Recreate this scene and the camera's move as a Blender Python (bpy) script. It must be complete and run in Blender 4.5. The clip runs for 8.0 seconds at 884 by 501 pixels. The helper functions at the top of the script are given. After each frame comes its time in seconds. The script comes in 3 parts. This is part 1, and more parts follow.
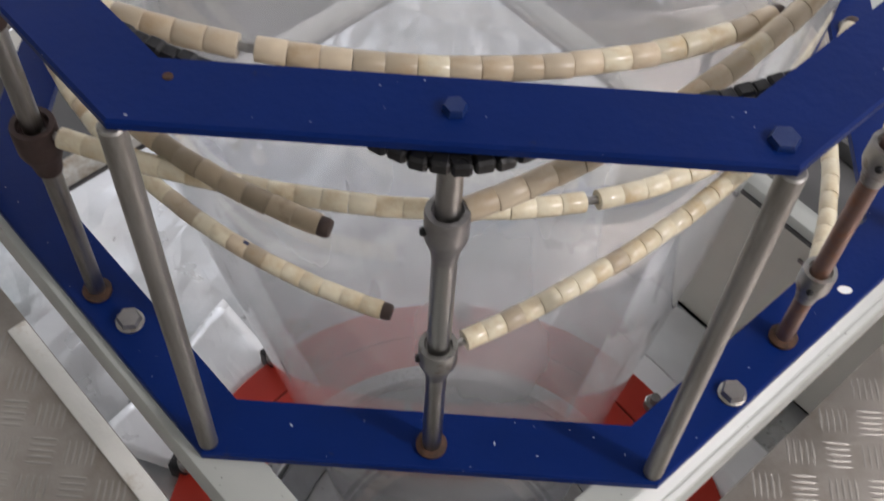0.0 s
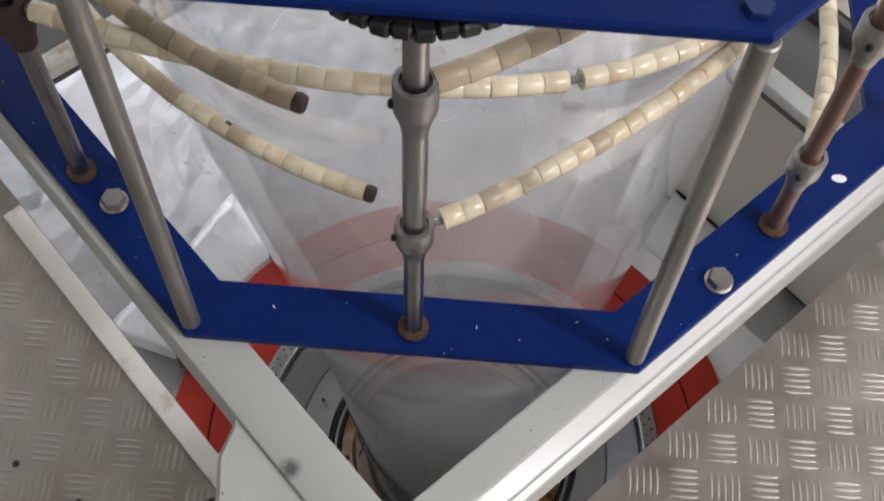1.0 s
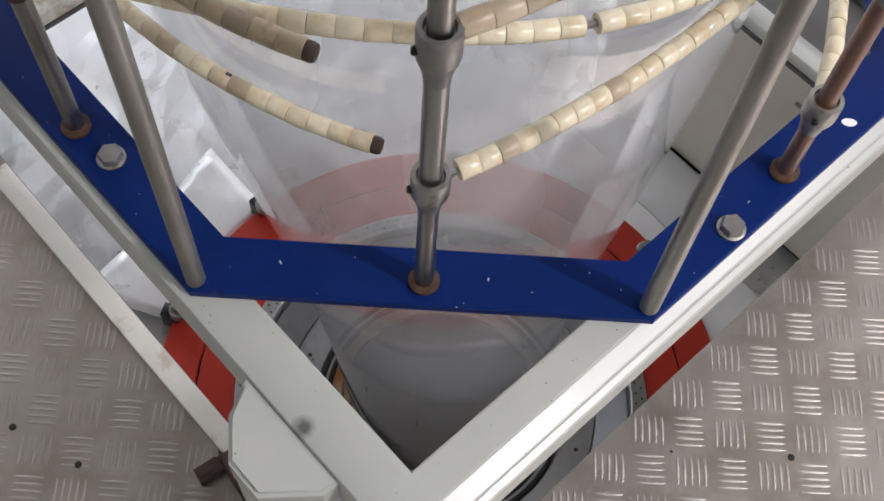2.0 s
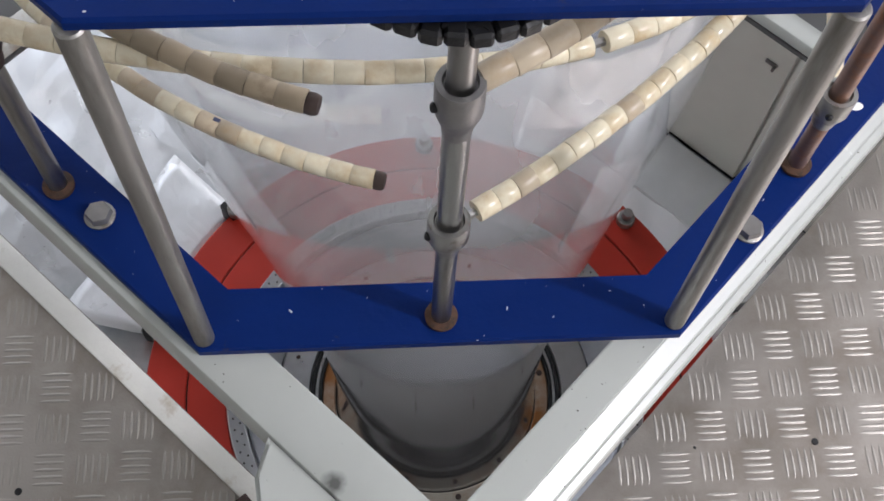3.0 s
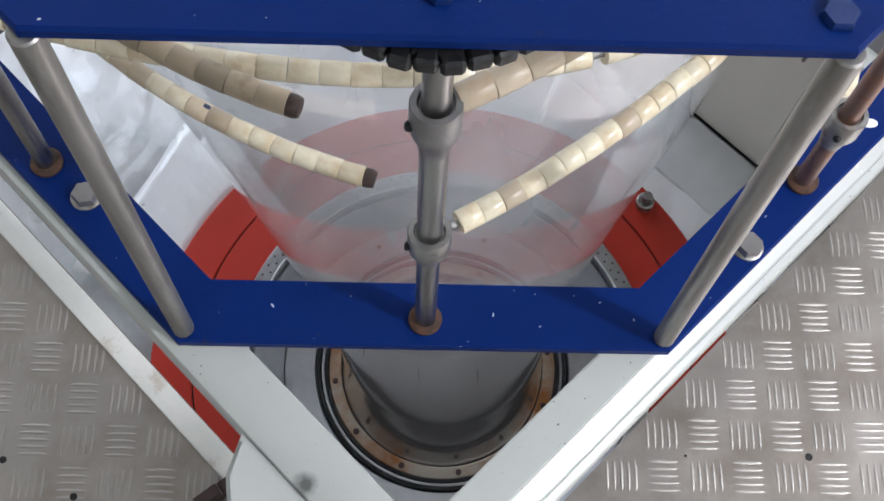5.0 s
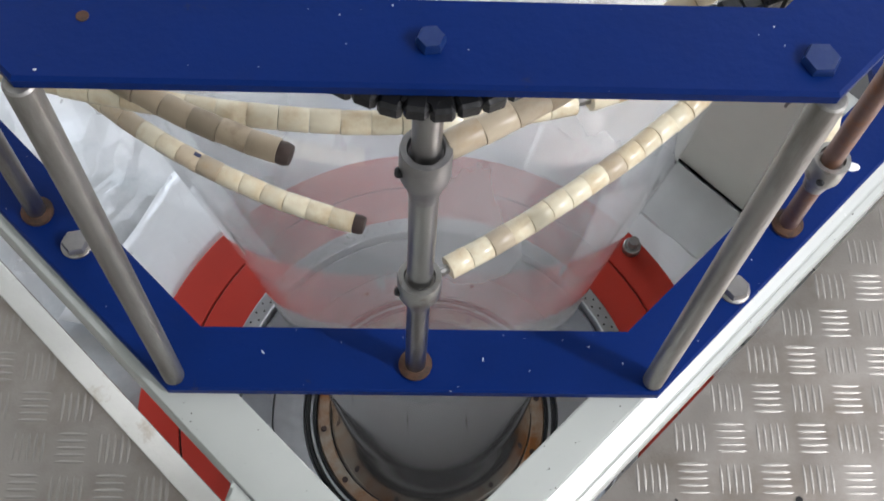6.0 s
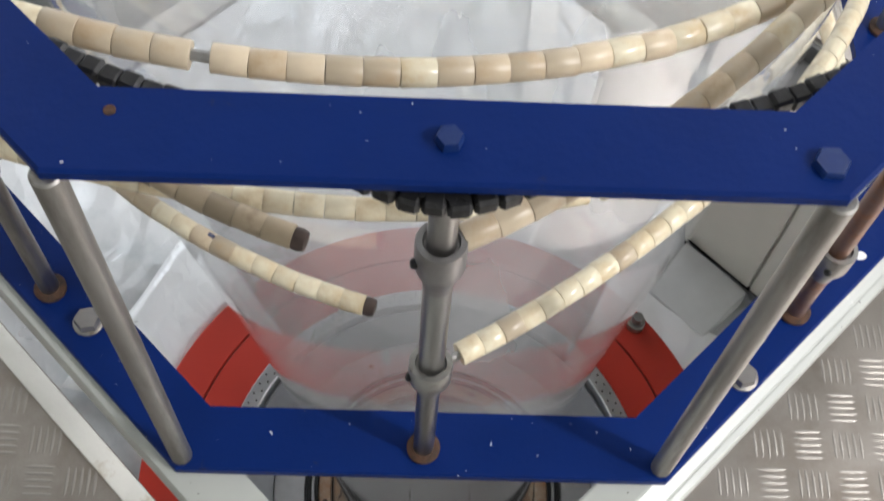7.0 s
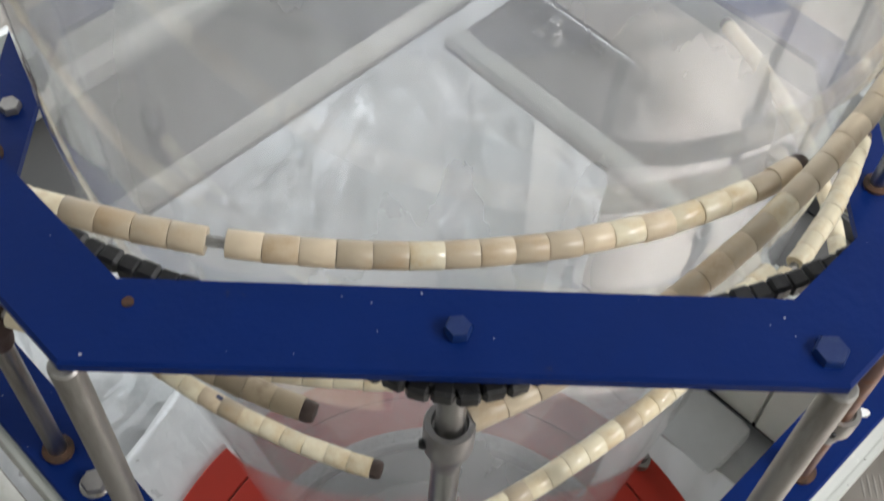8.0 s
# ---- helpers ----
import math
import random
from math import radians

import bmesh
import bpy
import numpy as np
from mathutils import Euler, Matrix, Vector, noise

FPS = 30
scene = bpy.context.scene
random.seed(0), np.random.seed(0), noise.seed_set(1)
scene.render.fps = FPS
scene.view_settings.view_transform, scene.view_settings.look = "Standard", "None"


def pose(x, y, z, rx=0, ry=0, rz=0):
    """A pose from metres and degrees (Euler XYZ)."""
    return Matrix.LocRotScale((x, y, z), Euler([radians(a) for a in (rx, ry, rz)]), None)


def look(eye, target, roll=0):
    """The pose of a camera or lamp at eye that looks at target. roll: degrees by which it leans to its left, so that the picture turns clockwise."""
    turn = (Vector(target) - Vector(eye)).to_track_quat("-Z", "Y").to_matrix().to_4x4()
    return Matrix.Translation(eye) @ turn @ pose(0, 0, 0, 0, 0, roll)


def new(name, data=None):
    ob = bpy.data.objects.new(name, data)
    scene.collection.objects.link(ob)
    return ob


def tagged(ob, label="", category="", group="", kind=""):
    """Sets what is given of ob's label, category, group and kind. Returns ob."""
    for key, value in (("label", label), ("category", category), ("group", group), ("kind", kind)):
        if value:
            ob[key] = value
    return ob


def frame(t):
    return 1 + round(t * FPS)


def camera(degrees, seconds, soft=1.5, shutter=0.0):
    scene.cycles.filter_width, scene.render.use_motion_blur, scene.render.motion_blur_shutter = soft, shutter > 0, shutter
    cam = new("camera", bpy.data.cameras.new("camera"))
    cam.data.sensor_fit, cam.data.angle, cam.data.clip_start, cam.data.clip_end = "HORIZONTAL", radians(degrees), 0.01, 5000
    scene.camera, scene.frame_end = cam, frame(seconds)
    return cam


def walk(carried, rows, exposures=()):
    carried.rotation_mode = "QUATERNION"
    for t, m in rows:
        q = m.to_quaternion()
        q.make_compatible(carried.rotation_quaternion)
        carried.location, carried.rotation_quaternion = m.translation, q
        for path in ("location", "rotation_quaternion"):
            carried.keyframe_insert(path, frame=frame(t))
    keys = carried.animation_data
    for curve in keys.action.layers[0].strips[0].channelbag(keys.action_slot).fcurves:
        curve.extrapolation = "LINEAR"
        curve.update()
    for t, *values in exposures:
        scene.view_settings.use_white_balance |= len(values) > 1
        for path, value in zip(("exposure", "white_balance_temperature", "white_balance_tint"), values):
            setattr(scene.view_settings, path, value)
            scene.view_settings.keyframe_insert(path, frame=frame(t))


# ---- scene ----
cam = camera(42.1, 8.0, soft=1.6, shutter=0.5)
PATH = [
    (0, (-0.004, -0.743, 0.747), (-0.006, 0.384, -0.905), 3.8),
    (0.5, (0.009, -0.744, 0.738), (0.039, 0.31, -0.961), 5.6),
    (1, (0.025, -0.75, 0.732), (-0.005, 0.235, -1.008), 3.0),
    (1.5, (0.014, -0.758, 0.723), (0.015, 0.186, -1.04), 4.8),
    (3, (-0.04, -0.685, 0.711), (0.062, 0.164, -1.097), 4.3),
    (3.5, (-0.05, -0.672, 0.709), (0.093, 0.14, -1.113), 6.4),
    (4, (-0.026, -0.658, 0.71), (0.043, 0.141, -1.122), 4.6),
    (4.5, (-0.011, -0.649, 0.708), (0.03, 0.116, -1.139), 4.2),
    (6, (-0.013, -0.653, 0.713), (0.057, 0.2, -1.094), 5.1),
    (6.5, (-0.015, -0.651, 0.715), (0.052, 0.247, -1.071), 4.9),
    (7, (-0.019, -0.646, 0.723), (0.045, 0.311, -1.032), 5.2),
    (7.5, (-0.021, -0.637, 0.735), (0.034, 0.413, -0.966), 4.6),
    (8, (-0.023, -0.629, 0.747), (0.031, 0.508, -0.898), 4.1),
]

walk(cam, [(t, look(eye, target, roll)) for t, eye, target, roll in PATH], exposures=[(0.0, -0.46, 6550, 18), (1.5, -0.28, 6550, 18), (3.0, -0.1, 6200, 17), (4.5, 0.08, 6000, 15), (6.5, 0.06, 6300, 13), (7.4, 0.08, 6500, 12), (8.0, -0.22, 6500, 11)])

# ---- light ----
world = bpy.data.worlds.new("hall_air")
scene.world = world
world.use_nodes = True
world.node_tree.nodes["Background"].inputs[0].default_value = (0.80, 0.87, 1.0, 1)
world.node_tree.nodes["Background"].inputs[1].default_value = 0.25


def area_lamp(name, eye, target, sx, sy, watts, colour=(0.985, 0.98, 0.97)):
    d = bpy.data.lights.new(name, "AREA")
    d.shape, d.size, d.size_y, d.energy, d.color = "RECTANGLE", sx, sy, watts, colour
    ob = new(name, d)
    ob.matrix_world = look(eye, target)
    return ob


# unseen ceiling tube fixtures: place, turn of the tubes from the x axis, length, watts
# first follows the cast shadows; second added for the beam's highlight, rest as fill
FIXTURES = [((2.15, -1.40, 2.05), -25.6, 1.2, 84), ((2.42, -0.55, 2.0), 64, 1.2, 36), ((1.7, 1.9, 2.3), 90, 1.2, 8), ((-1.8, 1.9, 2.3), 90, 1.2, 6)]
for p, turn, length, watts in FIXTURES:
    area_lamp("unseen_tube_light", (0, 0, 0), (0, 0, -1), length, 0.12, watts).matrix_world = pose(p[0], p[1], p[2] - 0.08, 0, 0, turn)
# fill from behind, through two added windows in the unseen north wall
for x, watts in ((-1.9, 120), (1.9, 52)):
    area_lamp("window_light", (x, 3.97, 0.1), (x * 0.5, 0, -0.6), 3.0, 3.6, watts, (0.83, 0.92, 1.0))


# ---- materials ----
def material(name, base, rough=0.5, metal=0.0, vary=0.12, scale=30.0, bump=0.0, bump_scale=200.0, rnd=0.0,
             stain_or_shade=None, stain_or_shade_scale=6.0, stain_or_shade_at=(0.55, 0.75), coat=0.0, rough_vary=0.1, stretch=(1, 1, 1), fleck=None, spec=0.5):
    m = bpy.data.materials.new(name)
    m.use_nodes = True
    nt = m.node_tree
    n, ln = nt.nodes, nt.links
    b = n["Principled BSDF"]
    tc = n.new("ShaderNodeTexCoord")
    mp = n.new("ShaderNodeMapping")
    mp.inputs["Scale"].default_value = stretch
    ln.new(tc.outputs["Object"], mp.inputs["Vector"])
    ns = n.new("ShaderNodeTexNoise")
    ns.inputs["Scale"].default_value, ns.inputs["Detail"].default_value = scale, 6
    ln.new(mp.outputs[0], ns.inputs["Vector"])
    mix = n.new("ShaderNodeMix")
    mix.data_type = "RGBA"
    mix.inputs["A"].default_value = (*[c * (1 - vary) for c in base], 1)
    mix.inputs["B"].default_value = (*[min(1, c * (1 + vary)) for c in base], 1)
    ln.new(ns.outputs["Fac"], mix.inputs["Factor"])
    col = mix.outputs["Result"]
    if rnd:
        oi = n.new("ShaderNodeObjectInfo")
        ln.new(oi.outputs["Location"], mp.inputs["Location"])
        hsv = n.new("ShaderNodeHueSaturation")
        mr = n.new("ShaderNodeMapRange")
        mr.inputs["To Min"].default_value, mr.inputs["To Max"].default_value = 1 - rnd, 1 + rnd * 0.5
        ln.new(oi.outputs["Random"], mr.inputs["Value"])
        ln.new(mr.outputs["Result"], hsv.inputs["Value"])
        ln.new(col, hsv.inputs["Color"])
        col = hsv.outputs["Color"]
    if stain_or_shade:
        n2 = n.new("ShaderNodeTexNoise")
        n2.inputs["Scale"].default_value, n2.inputs["Detail"].default_value = stain_or_shade_scale, 8
        n2.inputs["Roughness"].default_value = 0.65
        ln.new(mp.outputs[0], n2.inputs["Vector"])
        mr2 = n.new("ShaderNodeMapRange")
        mr2.inputs["From Min"].default_value, mr2.inputs["From Max"].default_value = stain_or_shade_at
        ln.new(n2.outputs["Fac"], mr2.inputs["Value"])
        mx = n.new("ShaderNodeMix")
        mx.data_type = "RGBA"
        mx.inputs["B"].default_value = (*stain_or_shade, 1)
        ln.new(mr2.outputs["Result"], mx.inputs["Factor"])
        ln.new(col, mx.inputs["A"])
        col = mx.outputs["Result"]
    if fleck:
        n4 = n.new("ShaderNodeTexNoise")
        n4.inputs["Scale"].default_value, n4.inputs["Detail"].default_value = 300, 3
        ln.new(mp.outputs[0], n4.inputs["Vector"])
        lt = n.new("ShaderNodeMath")
        lt.operation = "GREATER_THAN"
        lt.inputs[1].default_value = 0.748
        ln.new(n4.outputs["Fac"], lt.inputs[0])
        mf = n.new("ShaderNodeMix")
        mf.data_type = "RGBA"
        mf.inputs["B"].default_value = (*fleck, 1)
        ln.new(lt.outputs[0], mf.inputs["Factor"])
        ln.new(col, mf.inputs["A"])
        col = mf.outputs["Result"]
    ln.new(col, b.inputs["Base Color"])
    mr3 = n.new("ShaderNodeMapRange")
    mr3.inputs["To Min"].default_value, mr3.inputs["To Max"].default_value = max(0.02, rough - rough_vary), min(1, rough + rough_vary)
    ln.new(ns.outputs["Fac"], mr3.inputs["Value"])
    ln.new(mr3.outputs["Result"], b.inputs["Roughness"])
    b.inputs["Metallic"].default_value = metal
    b.inputs["Coat Weight"].default_value = coat
    b.inputs["Specular IOR Level"].default_value = spec
    if bump:
        n3 = n.new("ShaderNodeTexNoise")
        n3.inputs["Scale"].default_value, n3.inputs["Detail"].default_value = bump_scale, 5
        ln.new(mp.outputs[0], n3.inputs["Vector"])
        bp = n.new("ShaderNodeBump")
        bp.inputs["Strength"].default_value, bp.inputs["Distance"].default_value = bump, 0.002
        ln.new(n3.outputs["Fac"], bp.inputs["Height"])
        ln.new(bp.outputs[0], b.inputs["Normal"])
    return m


BLUE = material("blue_enamel", (0.0016, 0.0168, 0.120), 0.42, vary=0.18, scale=18, bump=0.15, bump_scale=160, stain_or_shade=(0.03, 0.03, 0.06), stain_or_shade_scale=38, stain_or_shade_at=(0.66, 0.74), fleck=(0.6, 0.6, 0.6), spec=0.12)
# bolt heads: a little lighter and glossier than the rings
BOLTBLUE = material("bolt_blue_paint", (0.003, 0.022, 0.12), 0.40, vary=0.3, scale=90, stain_or_shade=(0.012, 0.03, 0.12), stain_or_shade_scale=160, stain_or_shade_at=(0.5, 0.62), bump=0.15)
STEEL = material("bright_steel", (0.36, 0.355, 0.345), 0.33, 1.0, vary=0.25, scale=60, stretch=(1, 1, 0.12), stain_or_shade=(0.10, 0.09, 0.08), stain_or_shade_scale=45, stain_or_shade_at=(0.46, 0.75), bump=0.18)
DULLSTEEL = material("dusty_steel", (0.36, 0.35, 0.33), 0.46, 0.85, vary=0.3, scale=50, stretch=(1, 1, 0.15), stain_or_shade=(0.15, 0.135, 0.115), stain_or_shade_scale=40, stain_or_shade_at=(0.45, 0.7), bump=0.2)
ZINC = material("zinc_plate", (0.37, 0.365, 0.35), 0.42, 1.0, vary=0.2, scale=90, stain_or_shade=(0.12, 0.08, 0.05), stain_or_shade_scale=70, stain_or_shade_at=(0.5, 0.75), bump=0.15)
DARKSTEEL = material("oiled_steel", (0.30, 0.29, 0.285), 0.42, 0.8, vary=0.3, scale=80, bump=0.15)
RUSTROD = material("rusty_pipe", (0.215, 0.135, 0.112), 0.42, 0.6, vary=0.3, scale=50, stain_or_shade=(0.30, 0.12, 0.04), stain_or_shade_scale=40, stain_or_shade_at=(0.5, 0.7), bump=0.2)
RUST = material("rust", (0.095, 0.045, 0.025), 0.8, 0.1, vary=0.5, scale=160, stain_or_shade=(0.03, 0.02, 0.015), stain_or_shade_scale=110, stain_or_shade_at=(0.45, 0.65), bump=0.4, bump_scale=300)
DARKRUST = material("dark_rust", (0.07, 0.045, 0.04), 0.65, 0.4, vary=0.4, scale=120, bump=0.3)
BLACK = material("black_grease", (0.012, 0.012, 0.013), 0.45, 0.2, vary=0.4, scale=150, bump=0.3)
BEAD = material("cream_bead", (0.80, 0.725, 0.54), 0.25, vary=0.14, scale=70, rnd=0.13, stain_or_shade=(0.56, 0.39, 0.19), stain_or_shade_scale=46, stain_or_shade_at=(0.46, 0.80), rough_vary=0.07, bump=0.06, bump_scale=300)
BEADTAN = material("amber_bead", (0.60, 0.50, 0.36), 0.36, vary=0.2, scale=60, rnd=0.25, stain_or_shade=(0.40, 0.26, 0.13), stain_or_shade_scale=30, stain_or_shade_at=(0.5, 0.75), rough_vary=0.07)
BEADOLD = material("brown_bead", (0.36, 0.29, 0.20), 0.5, vary=0.25, scale=60, rnd=0.3, stain_or_shade=(0.16, 0.11, 0.07), stain_or_shade_scale=40, stain_or_shade_at=(0.55, 0.75))
# dark brown that paints the shade in an arm's hollow end
BEADCAP = material("hollow_end_shade", (0.055, 0.035, 0.028), 0.6, vary=0.4, scale=150, bump=0.3)
WHITE = material("white_paint", (0.475, 0.495, 0.465), 0.25, vary=0.05, scale=30, stain_or_shade=(0.33, 0.33, 0.29), stain_or_shade_scale=26, stain_or_shade_at=(0.62, 0.95), bump=0.04, rough_vary=0.05, fleck=(0.10, 0.09, 0.08))
STRIP = material("worn_and_lit_white_edge", (0.72, 0.71, 0.66), 0.5, vary=0.1, scale=40, stain_or_shade=(0.42, 0.34, 0.24), stain_or_shade_scale=16, stain_or_shade_at=(0.56, 0.68), bump=0.2)
TREAD = material("tread_plate", (0.375, 0.345, 0.315), 0.36, 0.85, vary=0.16, scale=22, stain_or_shade=(0.21, 0.17, 0.135), stain_or_shade_scale=9, stain_or_shade_at=(0.48, 0.8), bump=0.09, bump_scale=420)
TREADBAR = material("tread_bar", (0.385, 0.36, 0.33), 0.50, 0.88, vary=0.15, scale=80, bump=0.08)
RED = material("red_enamel", (0.45, 0.030, 0.015), 0.42, vary=0.15, scale=14, bump=0.06)
SILVER = material("machined_aluminium", (0.62, 0.63, 0.65), 0.32, 0.9, vary=0.12, scale=60, bump=0.08)
GREYLIP = material("grey_lip", (0.30, 0.31, 0.33), 0.4, 0.6, vary=0.15, scale=50, bump=0.1)
RUSTRING = material("rust_stained_ring", (0.46, 0.42, 0.35), 0.55, 0.4, vary=0.2, scale=25, stain_or_shade=(0.30, 0.12, 0.03), stain_or_shade_scale=7, stain_or_shade_at=(0.42, 0.6), bump=0.2)
DIE = material("die_face", (0.030, 0.025, 0.021), 0.7, 0.0, vary=0.25, scale=14, bump=0.1)
CABINET = material("cabinet_paint", (0.72, 0.715, 0.65), 0.5, vary=0.06, scale=20, bump=0.06)
# the foil's blue-grey patches are shadows painted into its colour
FOIL = material("crumpled_foil", (0.70, 0.72, 0.74), 0.30, 0.45, vary=0.10, scale=9, bump=0.10, bump_scale=45, stain_or_shade=(0.46, 0.51, 0.53), stain_or_shade_scale=3.2, stain_or_shade_at=(0.48, 0.66))
GLOSSFOIL = material("bright_foil", (0.86, 0.88, 0.90), 0.30, 0.2, vary=0.06, scale=15, bump=0.06, bump_scale=60)
WRAP = material("white_wrap", (0.88, 0.89, 0.90), 0.4, 0.0, vary=0.05, scale=12, bump=0.2, bump_scale=40)


def crease(m, scale, strength):
    """Adds sharp crease lines to a sheet material's relief."""
    n, ln = m.node_tree.nodes, m.node_tree.links
    b = n["Principled BSDF"]
    tc = n.new("ShaderNodeTexCoord")
    wn = n.new("ShaderNodeTexNoise")
    wn.inputs["Scale"].default_value = 5
    add = n.new("ShaderNodeVectorMath")
    add.operation = "MULTIPLY_ADD"
    add.inputs[1].default_value = (0.12, 0.12, 0.12)
    ln.new(tc.outputs["Object"], wn.inputs["Vector"])
    ln.new(wn.outputs["Color"], add.inputs[0])
    ln.new(tc.outputs["Object"], add.inputs[2])
    v = n.new("ShaderNodeTexVoronoi")
    v.distance = "MANHATTAN"
    v.inputs["Scale"].default_value = scale
    mp = n.new("ShaderNodeMapping")
    mp.inputs["Rotation"].default_value = (0, 0, 0.7)
    mp.inputs["Scale"].default_value = (1, 0.45, 1)
    ln.new(add.outputs[0], mp.inputs["Vector"])
    ln.new(mp.outputs[0], v.inputs["Vector"])
    bp = n.new("ShaderNodeBump")
    bp.inputs["Strength"].default_value, bp.inputs["Distance"].default_value = strength, 0.02
    ln.new(v.outputs["Distance"], bp.inputs["Height"])
    old = b.inputs["Normal"].links[0].from_node
    ln.new(bp.outputs[0], old.inputs["Normal"])


crease(FOIL, 16, 0.16)
crease(WRAP, 9, 0.35)
crease(GLOSSFOIL, 30, 0.07)
GREYWRAP = material("grey_wrap", (0.74, 0.76, 0.77), 0.35, vary=0.15, scale=14, bump=0.2, bump_scale=30)
# extra white that paints a bright reflection
PAPER = material("reflection_white", (0.93, 0.93, 0.92), 0.45, vary=0.03, scale=20)
DARKBED = material("unseen_dark_bed", (0.07, 0.068, 0.065), 0.6, vary=0.2, scale=12, bump=0.1)
# dark grey that paints the shade inside the back channels
SHADEWEB = material("shaded_web", (0.10, 0.10, 0.10), 0.5, vary=0.12, scale=10)
BLUESMUDGE = material("dull_smudge", (0.07, 0.08, 0.15), 0.4, vary=0.1)
PLASTER = material("hall_plaster", (0.72, 0.72, 0.70), 0.8, vary=0.06, scale=3, bump=0.1, bump_scale=40)
CONCRETE = material("concrete", (0.33, 0.32, 0.30), 0.75, vary=0.2, scale=4, bump=0.3, bump_scale=60)


def film_material():
    m = bpy.data.materials.new("clear_film")
    m.use_nodes = True
    nt = m.node_tree
    n, ln = nt.nodes, nt.links
    n.remove(n["Principled BSDF"])
    out = n["Material Output"]
    tr, gl, df, tl = (n.new("ShaderNodeBsdf" + k) for k in ("Transparent", "Glossy", "Diffuse", "Translucent"))
    tr.inputs["Color"].default_value = (0.96, 0.965, 0.97, 1)
    gl.inputs["Roughness"].default_value = 0.075
    gl.inputs["Color"].default_value = (1, 1, 1, 1)
    df.inputs["Color"].default_value = (0.93, 0.93, 0.95, 1)
    tl.inputs["Color"].default_value = (0.93, 0.93, 0.95, 1)
    tc = n.new("ShaderNodeTexCoord")
    mp = n.new("ShaderNodeMapping")
    mp.inputs["Scale"].default_value = (1, 1, 0.25)
    ns = n.new("ShaderNodeTexNoise")
    ns.inputs["Scale"].default_value, ns.inputs["Detail"].default_value = 7, 5
    ln.new(tc.outputs["Object"], mp.inputs["Vector"])
    ln.new(mp.outputs[0], ns.inputs["Vector"])
    bp = n.new("ShaderNodeBump")
    bp.inputs["Strength"].default_value, bp.inputs["Distance"].default_value = 0.06, 0.02
    ln.new(ns.outputs["Fac"], bp.inputs["Height"])
    for s in (gl, df):
        ln.new(bp.outputs[0], s.inputs["Normal"])
    haze = n.new("ShaderNodeMixShader")
    haze.inputs[0].default_value = 0.5
    ln.new(df.outputs[0], haze.inputs[1])
    ln.new(tl.outputs[0], haze.inputs[2])
    mr = n.new("ShaderNodeMapRange")
    mr.inputs["From Min"].default_value, mr.inputs["From Max"].default_value = 0.3, 0.7
    mr.inputs["To Min"].default_value, mr.inputs["To Max"].default_value = 0.26, 0.50
    ln.new(ns.outputs["Fac"], mr.inputs["Value"])
    m1 = n.new("ShaderNodeMixShader")
    sep = n.new("ShaderNodeSeparateXYZ")
    ln.new(tc.outputs["Object"], sep.inputs[0])
    # haze by height: thin near the die, full midway, weaker above
    haze_rise = n.new("ShaderNodeMapRange")
    haze_rise.inputs["From Min"].default_value, haze_rise.inputs["From Max"].default_value = -0.84, -0.28
    haze_rise.inputs["To Min"].default_value, haze_rise.inputs["To Max"].default_value = 0.06, 1.0
    ln.new(sep.outputs["Z"], haze_rise.inputs["Value"])
    clear = n.new("ShaderNodeMapRange")
    clear.inputs["From Min"].default_value, clear.inputs["From Max"].default_value = -0.10, 0.30
    clear.inputs["To Min"].default_value, clear.inputs["To Max"].default_value = 1.0, 0.42
    ln.new(sep.outputs["Z"], clear.inputs["Value"])
    both = n.new("ShaderNodeMath")
    both.operation = "MULTIPLY"
    ln.new(haze_rise.outputs["Result"], both.inputs[0])
    ln.new(clear.outputs["Result"], both.inputs[1])
    hz = n.new("ShaderNodeMath")
    hz.operation = "MULTIPLY"
    ln.new(mr.outputs["Result"], hz.inputs[0])
    ln.new(both.outputs[0], hz.inputs[1])
    ln.new(hz.outputs[0], m1.inputs[0])
    ln.new(tr.outputs[0], m1.inputs[1])
    ln.new(haze.outputs[0], m1.inputs[2])
    lw = n.new("ShaderNodeLayerWeight")
    lw.inputs["Blend"].default_value = 0.5
    pw = n.new("ShaderNodeMath")
    pw.operation = "POWER"
    pw.inputs[1].default_value = 3.4
    ln.new(lw.outputs["Facing"], pw.inputs[0])
    fr = n.new("ShaderNodeMapRange")
    fr.inputs["To Min"].default_value, fr.inputs["To Max"].default_value = 0.07, 1.0
    ln.new(pw.outputs[0], fr.inputs["Value"])
    m2 = n.new("ShaderNodeMixShader")
    ln.new(fr.outputs[0], m2.inputs[0])
    ln.new(m1.outputs[0], m2.inputs[1])
    ln.new(gl.outputs[0], m2.inputs[2])
    ln.new(m2.outputs[0], out.inputs["Surface"])
    return m


FILM = film_material()


def glow(name, strength):
    m = bpy.data.materials.new(name)
    m.use_nodes = True
    b = m.node_tree.nodes["Principled BSDF"]
    b.inputs["Emission Color"].default_value = (1, 0.98, 0.94, 1)
    b.inputs["Emission Strength"].default_value = strength
    return m


TUBE = glow("lit_tube", 6.0)
# glow for the panes of the two added windows
SKYPANE = glow("added_glow_pane", 1.6)


# ---- mesh helpers ----
def mesh_of(bm, name, mat, smooth=None):
    bmesh.ops.recalc_face_normals(bm, faces=bm.faces)
    me = bpy.data.meshes.new(name)
    bm.to_mesh(me)
    bm.free()
    me.materials.append(mat)
    if smooth is not None:
        me.shade_smooth()
        me.set_sharp_from_angle(angle=radians(smooth))
    return me


